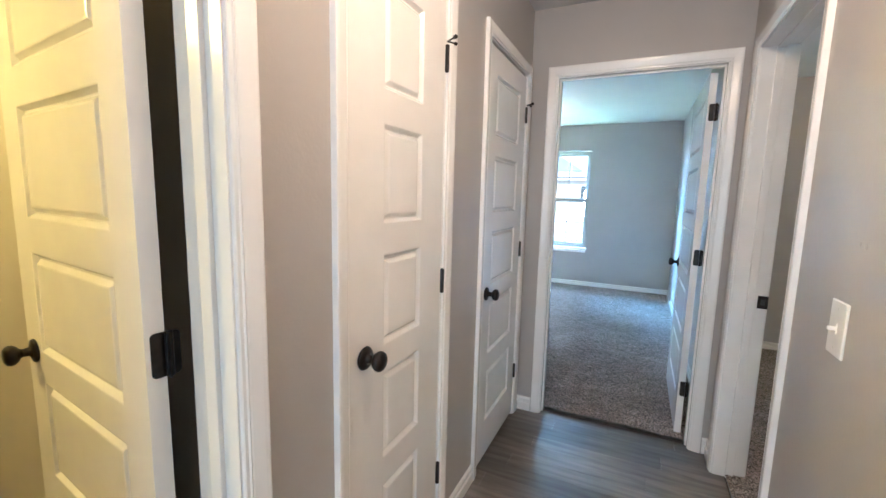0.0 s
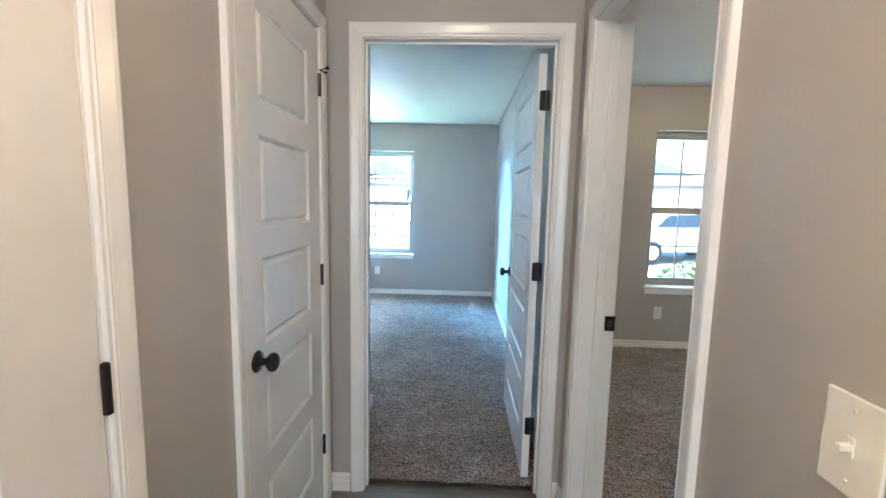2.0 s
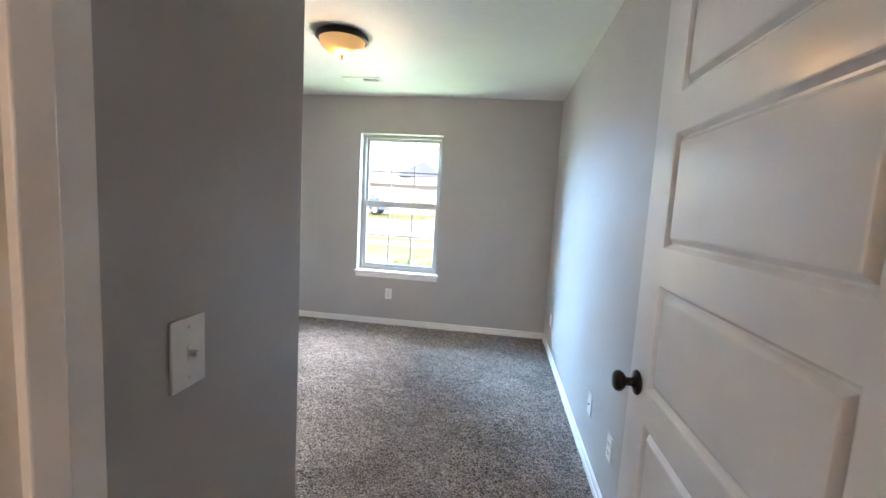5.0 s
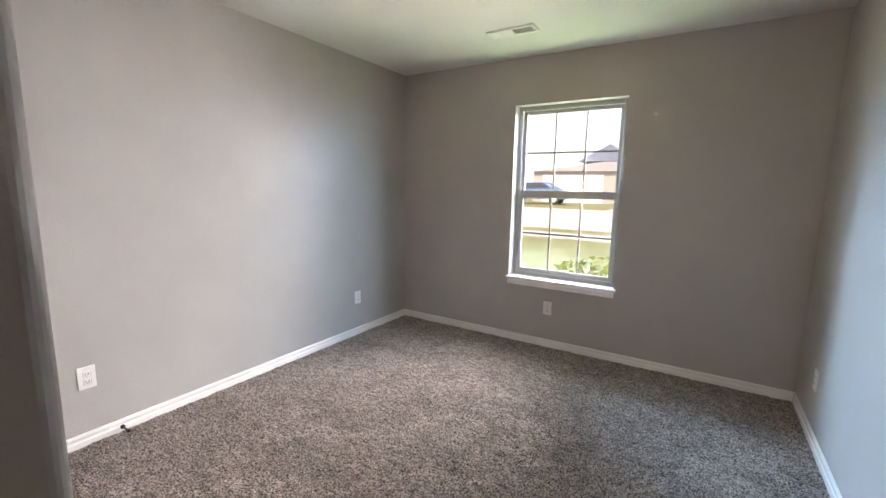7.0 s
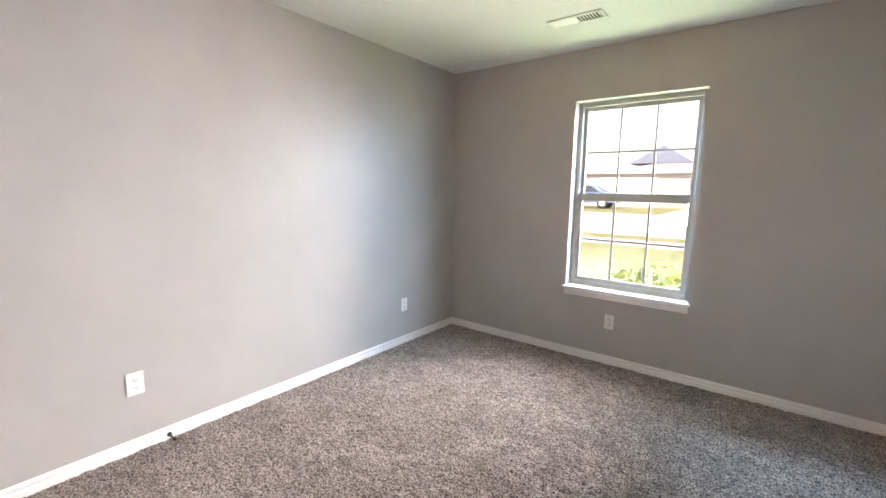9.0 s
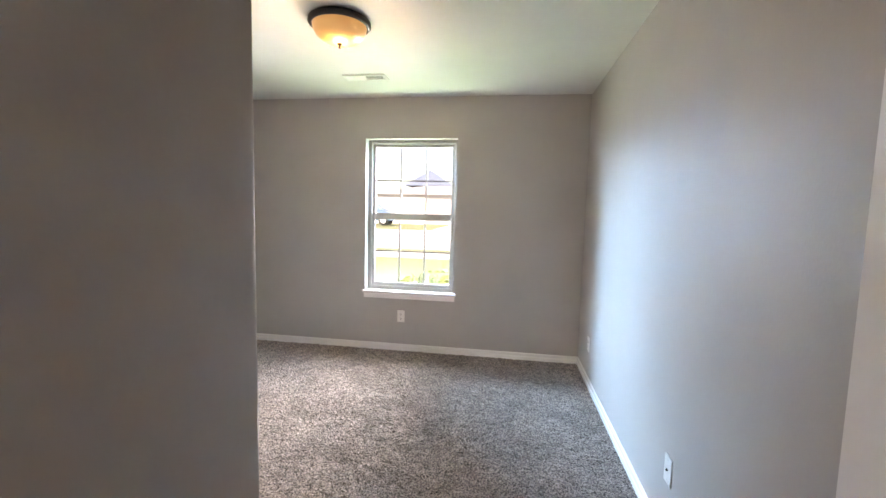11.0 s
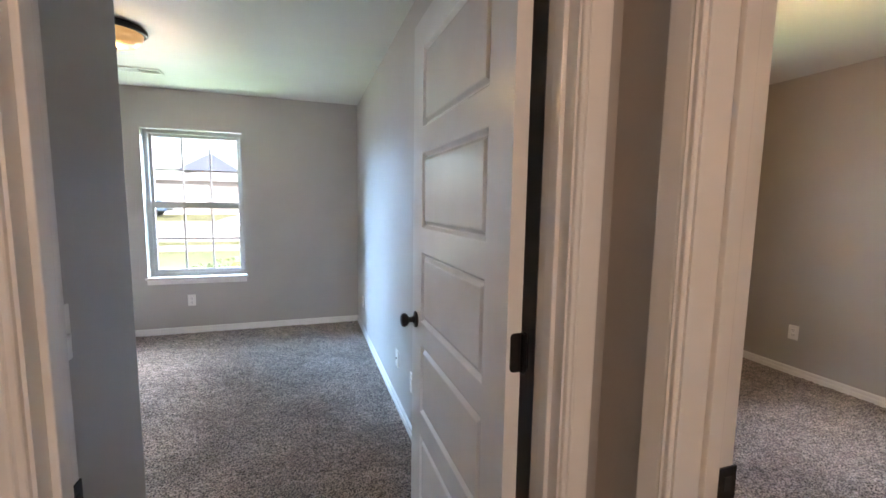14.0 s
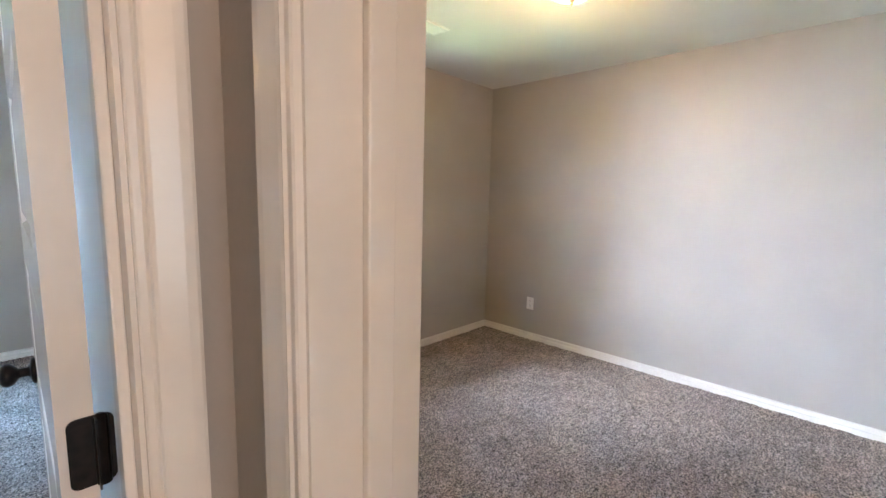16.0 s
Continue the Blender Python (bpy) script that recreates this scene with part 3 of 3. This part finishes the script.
def house(name, x0, x1, y0, y1, eave, ridge, raised, label):
    root = tagged(new(name), label, "house")
    root.location = ((x0 + x1) / 2, (y0 + y1) / 2, 0.26)
    hx, hy = (x1 - x0) / 2, (y1 - y0) / 2
    part("wall", boxes((-hx, hx, -hy, hy, 0, eave)), BRICKM, root)
    bm = bmesh.new()
    o = 0.2
    c = [bm.verts.new(p) for p in ((-hx - o, -hy - o, eave), (hx + o, -hy - o, eave), (hx + o, hy + o, eave), (-hx - o, hy + o, eave))]
    rr = max(hx - hy, 0.3)
    a, b = bm.verts.new((-rr, 0, ridge)), bm.verts.new((rr, 0, ridge))
    for fc in ((c[0], c[1], b, a), (c[1], c[2], b), (c[2], c[3], a, b), (c[3], c[0], a), (c[3], c[2], c[1], c[0])):
        bm.faces.new(fc)
    part("roof", bm, PALEROOF, root)
    bm = bmesh.new()
    c = [bm.verts.new(p) for p in ((-2.45 + raised, -1.0, ridge - 0.16), (2.45 + raised, -1.0, ridge - 0.16), (2.45 + raised, 3.9, ridge - 0.16), (-2.45 + raised, 3.9, ridge - 0.16))]
    a = bm.verts.new((raised - 0.2, 1.4, ridge + 1.55))
    for fc in ((c[0], c[1], a), (c[1], c[2], a), (c[2], c[3], a), (c[3], c[0], a), (c[3], c[2], c[1], c[0])):
        bm.faces.new(fc)
    part("upper_roof", bm, ROOFM, root, "dark grey shingle hip")
    part("garage_door", boxes((-hx + 0.8, -hx + 5.6, -hy - 0.04, -hy, 0, 2.2)), PLATE, root)
    for k in (0.1, 0.45, 0.75):
        x = k * hx
        win = part("window", boxes((x, x + 1.0, -hy - 0.05, -hy, 0.8, 2.1), bevel=0.01), VINYL, root)
        part("pane", boxes((x + 0.06, x + 0.94, -hy - 0.055, -hy - 0.045, 0.86, 2.04)), CARGLASS, win)
    return root


house("house", -12.5, 1.5, 37, 48, 2.5, 3.7, -2.2, "single-storey pale brick house with a grey hip roof across the street")
house("house", 12.0, 27.0, 33, 44, 2.6, 3.8, -2.0, "single-storey pale brick house with a dark hip further along the street")
house("house", -33.0, -18.0, 37, 48, 2.5, 3.8, 3.0, "single-storey pale brick house far down the street")


def car(name, m, paint, label):
    root = tagged(new(name), label, "car")
    root.matrix_world = m
    prof = [(-2.2, 0.35), (-2.25, 0.75), (-2.1, 0.95), (-1.5, 1.0), (-0.9, 1.45), (0.7, 1.5), (1.35, 1.05), (2.1, 0.9), (2.25, 0.6), (2.2, 0.35)]
    bm = bmesh.new()
    rows = [[bm.verts.new((x, y * (0.9 if z < 1.1 else 0.72), z)) for x, z in prof] for y in (-1, 1)]
    n = len(prof)
    for k in range(n):
        bm.faces.new((rows[0][k], rows[0][(k + 1) % n], rows[1][(k + 1) % n], rows[1][k]))
    bm.faces.new(rows[0])
    bm.faces.new(rows[1])
    bmesh.ops.bevel(bm, geom=bm.edges[:], offset=0.05, segments=2, affect="EDGES")
    part("body", bm, paint, root)
    for s in (-1, 1):
        bm = bmesh.new()
        vs = [bm.verts.new((x, s * y, z)) for x, y, z in ((-1.3, 0.885, 1.06), (-0.85, 0.765, 1.39), (0.6, 0.755, 1.43), (1.15, 0.885, 1.08))]
        vs2 = [bm.verts.new(v.co + Vector((0, 0.02 * s, 0.005))) for v in vs]
        bm.faces.new(vs), bm.faces.new(vs2)
        for k in range(4):
            bm.faces.new((vs[k], vs[(k + 1) % 4], vs2[(k + 1) % 4], vs2[k]))
        part("side_window", bm, CARGLASS, root)
        for x in (-1.4, 1.4):
            bm = bmesh.new()
            lathe(bm, [(0, 0.0), (0.2, 0.0), (0.31, 0.01), (0.34, 0.05), (0.34, 0.17), (0.31, 0.21), (0, 0.21)], Matrix.Translation((x, s * 0.92, 0.34)) @ Matrix.Rotation(radians(90 * s), 4, "X"), 20)
            wheel = part("wheel", bm, TYRE, root)
            bm = bmesh.new()
            lathe(bm, [(0, -0.012), (0.05, -0.018), (0.19, -0.006), (0.2, 0.004), (0, 0.004)], Matrix.Translation((x, s * 0.92, 0.34)) @ Matrix.Rotation(radians(90 * s), 4, "X"), 16)
            part("rim", bm, GRILLE, wheel)
    return root


car("car", pose(6.5, 13.5, -0.29, 0, 0, 12), CARWHITE, "white parked car on the driveway outside the second bedroom")
car("car", pose(8.3, 11.1, -0.30, 0, 0, 20), CARBLUE, "dark blue car parked on the driveway beside the white one")
car("car", pose(-10.2, 31.5, 0.32, 0, 0, 3), CARBLUE, "dark blue car parked in front of the house across the street")


def shrub(name, x, y, r, label, seed):
    root = tagged(new(name), label, "shrub")
    root.location = (x, y, -0.32)
    rs = random.Random(seed)
    bm = bmesh.new()
    for k in range(7):
        a = rs.random() * 6.28
        lathe(bm, [(0.012, 0), (0.008, r * 0.9), (0, r)], Matrix.Rotation(a, 4, "Z") @ Matrix.Rotation(radians(rs.uniform(5, 45)), 4, "Y"), 6)
    part("stems", bm, BARK, root)
    bm = bmesh.new()
    for k in range(1100):
        d = Vector((rs.gauss(0, 1), rs.gauss(0, 1), abs(rs.gauss(0, 0.9)))).normalized() * r * rs.uniform(0.45, 1.0)
        d.z += 0.05
        m = Matrix.Translation(d) @ Euler((rs.uniform(0, 6), rs.uniform(0, 6), rs.uniform(0, 6))).to_matrix().to_4x4()
        s = rs.uniform(0.04, 0.085)
        bm.faces.new([bm.verts.new(m @ Vector(p)) for p in ((-s * 0.4, 0, 0), (0, -s, 0.01), (s * 0.4, 0, 0), (0, s, 0.01))])
    tagged(part("leaves", bm, LEAF, root), kind="stuff")


shrub("shrub", -1.25, 8.6, 0.82, "yellow-green leafy shrub in the bed below the bedroom window", 2)
shrub("shrub", 3.6, 7.1, 0.8, "bright green spiky shrub below the second bedroom window", 5)


# ---- small things ----
def plate_thing(name, m, w, h, label, category, kind_="outlet"):
    """Local: x right, z up, y towards the wall; face looks to -y."""
    root = tagged(new(name), label, category, "outlets along the walls" if kind_ == "outlet" else "")
    root.matrix_world = m
    bm = bmesh.new()
    box(bm, -w / 2, w / 2, -0.006, 0, -h / 2, h / 2, 0.0025, 2)
    part("cover_plate", bm, PLATE, root)
    if kind_ == "outlet":
        for z in (-0.02, 0.02):
            r = part("socket", boxes((-0.017, 0.017, -0.008, -0.005, z - 0.014, z + 0.014), bevel=0.004), PLATE, root)
            # dark blocks on the socket face, coloured as the shade in its slots
            part("slots", boxes((-0.008, -0.0055, -0.0085, -0.0075, z - 0.004, z + 0.006), (0.0055, 0.008, -0.0085, -0.0075, z - 0.004, z + 0.006), (-0.002, 0.002, -0.0085, -0.0075, z - 0.011, z - 0.007)), SLOT, r)
    elif kind_ == "switch":
        part("toggle_slot", boxes((-0.005, 0.005, -0.0075, -0.005, -0.012, 0.012)), PLATE, root)
        bm = bmesh.new()
        box(bm, -0.004, 0.004, -0.022, -0.005, -0.005, 0.004, 0.0015)
        part("toggle", bm, PLATE, root)
    elif kind_ == "blank":
        bm = bmesh.new()
        lathe(bm, [(0, 0), (0.005, 0), (0.005, 0.006), (0.003, 0.008), (0, 0.008)], Matrix.Rotation(radians(90), 4, "X") @ Matrix.Translation((0, 0, 0.005)), 10)
        part("cable_jack", bm, BLACK, root)
    for z in ((-h * 0.36, h * 0.36) if kind_ != "outlet" else (0,)):
        bm = bmesh.new()
        lathe(bm, [(0, 0), (0.003, 0), (0.0025, 0.001), (0, 0.0012)], Matrix.Translation((0, -0.006, z)) @ Matrix.Rotation(radians(90), 4, "X"), 8)
        part("screw", bm, GRILLE, root)
    return root


TO_E = Matrix.Rotation(radians(-90), 4, "Z")  # on an east wall, looking west
TO_W = Matrix.Rotation(radians(90), 4, "Z")   # on a west wall, looking east
OUT = "white electrical outlet low on the grey bedroom wall"
plate_thing("wall_outlet", Matrix.Translation((-1.235, BY, 0.360)), 0.072, 0.115, "white electrical outlet on the wall under the bedroom window", "outlet")
plate_thing("wall_outlet", Matrix.Translation((CX, 3.85, 0.375)) @ TO_W, 0.075, 0.118, OUT, "outlet")
plate_thing("wall_outlet", Matrix.Translation((CX, 5.81, 0.365)) @ TO_W, 0.072, 0.115, OUT, "outlet")
plate_thing("wall_outlet", Matrix.Translation((BX, 3.995, 0.345)) @ TO_E, 0.072, 0.115, OUT, "outlet")
plate_thing("cable_plate", Matrix.Translation((BX, 4.393, 0.35)) @ TO_E, 0.072, 0.115, "white cable jack plate low on the grey bedroom wall", "outlet", "blank")
plate_thing("wall_outlet", Matrix.Translation((BX, 6.07, 0.345)) @ TO_E, 0.072, 0.115, OUT, "outlet")
plate_thing("wall_outlet", Matrix.Translation((1.84, R2Y, 0.36)), 0.072, 0.115, "white electrical outlet under the second bedroom window", "outlet")
plate_thing("wall_outlet", Matrix.Translation((R2X, 4.0, 0.37)) @ TO_E, 0.075, 0.118, "white electrical outlet on the second bedroom wall", "outlet")
plate_thing("light_switch", Matrix.Translation((RX, 1.113, 1.090)) @ TO_E, 0.081, 0.126, "off-white toggle light switch on the hall wall", "switch", "switch")
plate_thing("light_switch", Matrix.Translation((SX, 2.815, 1.09)) @ TO_W, 0.078, 0.122, "white light switch just inside the bedroom door", "switch", "switch")

th = tagged(new("thermostat"), "white programmable wall thermostat with a grey screen", "thermostat")
th.matrix_world = Matrix.Translation((RX, 0.718, 1.499)) @ TO_E
bm = bmesh.new()
box(bm, -0.075, 0.075, -0.028, 0, -0.055, 0.055, 0.004)
part("case", bm, PLATE, th)
part("battery_cover", boxes((-0.078, 0.078, -0.032, 0, -0.062, -0.030), bevel=0.003), PLATE, th)
part("screen", boxes((-0.048, 0.018, -0.030, -0.026, -0.010, 0.042)), LCD, th)
for x in (-0.045, -0.015, 0.03, 0.05):
    part("button", boxes((x - 0.008, x + 0.008, -0.031, -0.026, -0.026, -0.018), bevel=0.002), GRILLE, th)
part("slide_switch", boxes((-0.035, -0.008, -0.035, -0.030, -0.052, -0.040), bevel=0.002), GRILLE, th)


def ceiling_light(name, x, y, label):
    root = tagged(new(name), label, "ceiling light")
    root.location = (x, y, H)
    bm = bmesh.new()
    lathe(bm, [(0, 0), (0.155, 0), (0.17, -0.012), (0.172, -0.03), (0.160, -0.042), (0.150, -0.040), (0.148, -0.03), (0, -0.028)], seg=40)
    part("pan", bm, BLACK, root, "dark bronze pan", True)
    bm = bmesh.new()
    lathe(bm, [(0.149, -0.038), (0.146, -0.058), (0.132, -0.085), (0.105, -0.108), (0.065, -0.124), (0.02, -0.130), (0.0, -0.130)], seg=40)
    bowl = part("shade", bm, BOWL, root, "glowing amber glass bowl", True)
    bowl.visible_shadow = False
    bm = bmesh.new()
    lathe(bm, [(0, -0.128), (0.014, -0.130), (0.015, -0.135), (0.006, -0.140), (0.008, -0.148), (0.005, -0.156), (0, -0.158)], seg=14)
    part("finial", bm, BLACK, root, "bronze finial", True)
    return root


ceiling_light("ceiling_light", -1.216, 4.95, "lit flush ceiling light with an amber glass bowl in the bedroom")
ceiling_light("ceiling_light", 2.17, 2.95, "lit flush ceiling light with amber bowl in the second bedroom")
# unseen fixture added for the hall; no lamp stands in it
ceiling_light("ceiling_light", -0.05, -0.75, "assumed flush ceiling light with a glowing glass bowl, out of view in the hall")


def ceiling_vent(x0, x1, y0, y1, label):
    root = tagged(new("ceiling_vent"), label, "vent")
    root.location = ((x0 + x1) / 2, (y0 + y1) / 2, H)
    a, b = (x1 - x0) / 2, (y1 - y0) / 2
    f = 0.02
    part("frame", boxes((-a, a, -b, -b + f, -0.010, 0), (-a, a, b - f, b, -0.010, 0), (-a, -a + f, -b + f, b - f, -0.010, 0), (a - f, a, -b + f, b - f, -0.010, 0), bevel=0.0015), VENT, root)
    # dark sheet behind the slats in place of the duct's shade
    part("duct_shade_sheet", boxes((-a + f, a - f, -b + f, b - f, -0.0015, -0.0005)), SLOT, root)
    n = 16
    for k in range(n):
        x = -a + f + (k + 0.5) * (2 * a - 2 * f) / n
        bm = boxes((-0.0095, 0.0095, -b + f, b - f, -0.0005, 0.0005))
        bm.transform(Matrix.Translation((x, 0, -0.007)) @ Matrix.Rotation(radians(-32 if k < n / 2 else 32), 4, "Y"))
        part("slat", bm, VENT, root)


ceiling_vent(-1.573, -1.233, 5.855, 5.99, "white metal ceiling vent near the bedroom window")
ceiling_vent(1.955, 2.295, 3.862, 4.005, "white metal ceiling vent in the second bedroom")

ds = tagged(new("door_stop_spring"), "black spring door stop on the baseboard", "door stop")
ds.location = (CX + 0.013, 3.975, 0.045)
bm = bmesh.new()
lathe(bm, [(0, 0), (0.012, 0), (0.012, 0.006), (0.005, 0.008), (0.005, 0.062), (0.009, 0.063), (0.009, 0.076), (0, 0.077)], Matrix.Rotation(radians(90), 4, "Y"), 12)
part("spring", bm, BLACK, ds)

# ---- hall floor planks ----
floor_hall = structure("floor_hall", boxes((LX - 0.06, RX + 0.06, -2.4, FY + 0.06, -0.024, -0.006)), SLOT)
PW, PL = 0.108, 1.22
shared = {}
rs = random.Random(8)
y, row = FY + 0.055 - 0.108 * 44 - 0.0, 0
while y < FY + 0.05:
    x = LX - 0.05 - (row * 0.47 % 1.0) * PL
    y1 = min(y + PW, FY + 0.055)
    while x < RX + 0.055:
        a, b = max(x, LX - 0.05), min(x + PL, RX + 0.055)
        if b - a > 0.02:
            bm = boxes((a + 0.0006, b - 0.0006, y + 0.0006, y1 - 0.0006, -0.006, 0.0))
            ob = mesh_ob("plank", bm, PLANK)
            ob.parent = floor_hall
        x += PL
    y += PW
    row += 1

# two filled nail heads in the hall wall
for y, z, r in ((1.076, 1.286, 0.006), (1.050, 1.283, 0.008)):
    bm = bmesh.new()
    lathe(bm, [(r, 0), (r * 0.8, 0.0012), (r * 0.4, 0.002), (0, 0.0022)], Matrix.Translation((RX, y, z)) @ Matrix.Rotation(radians(-90), 4, "Y"), 12)
    structure("wall_dent", bm, WALL, smooth=True)
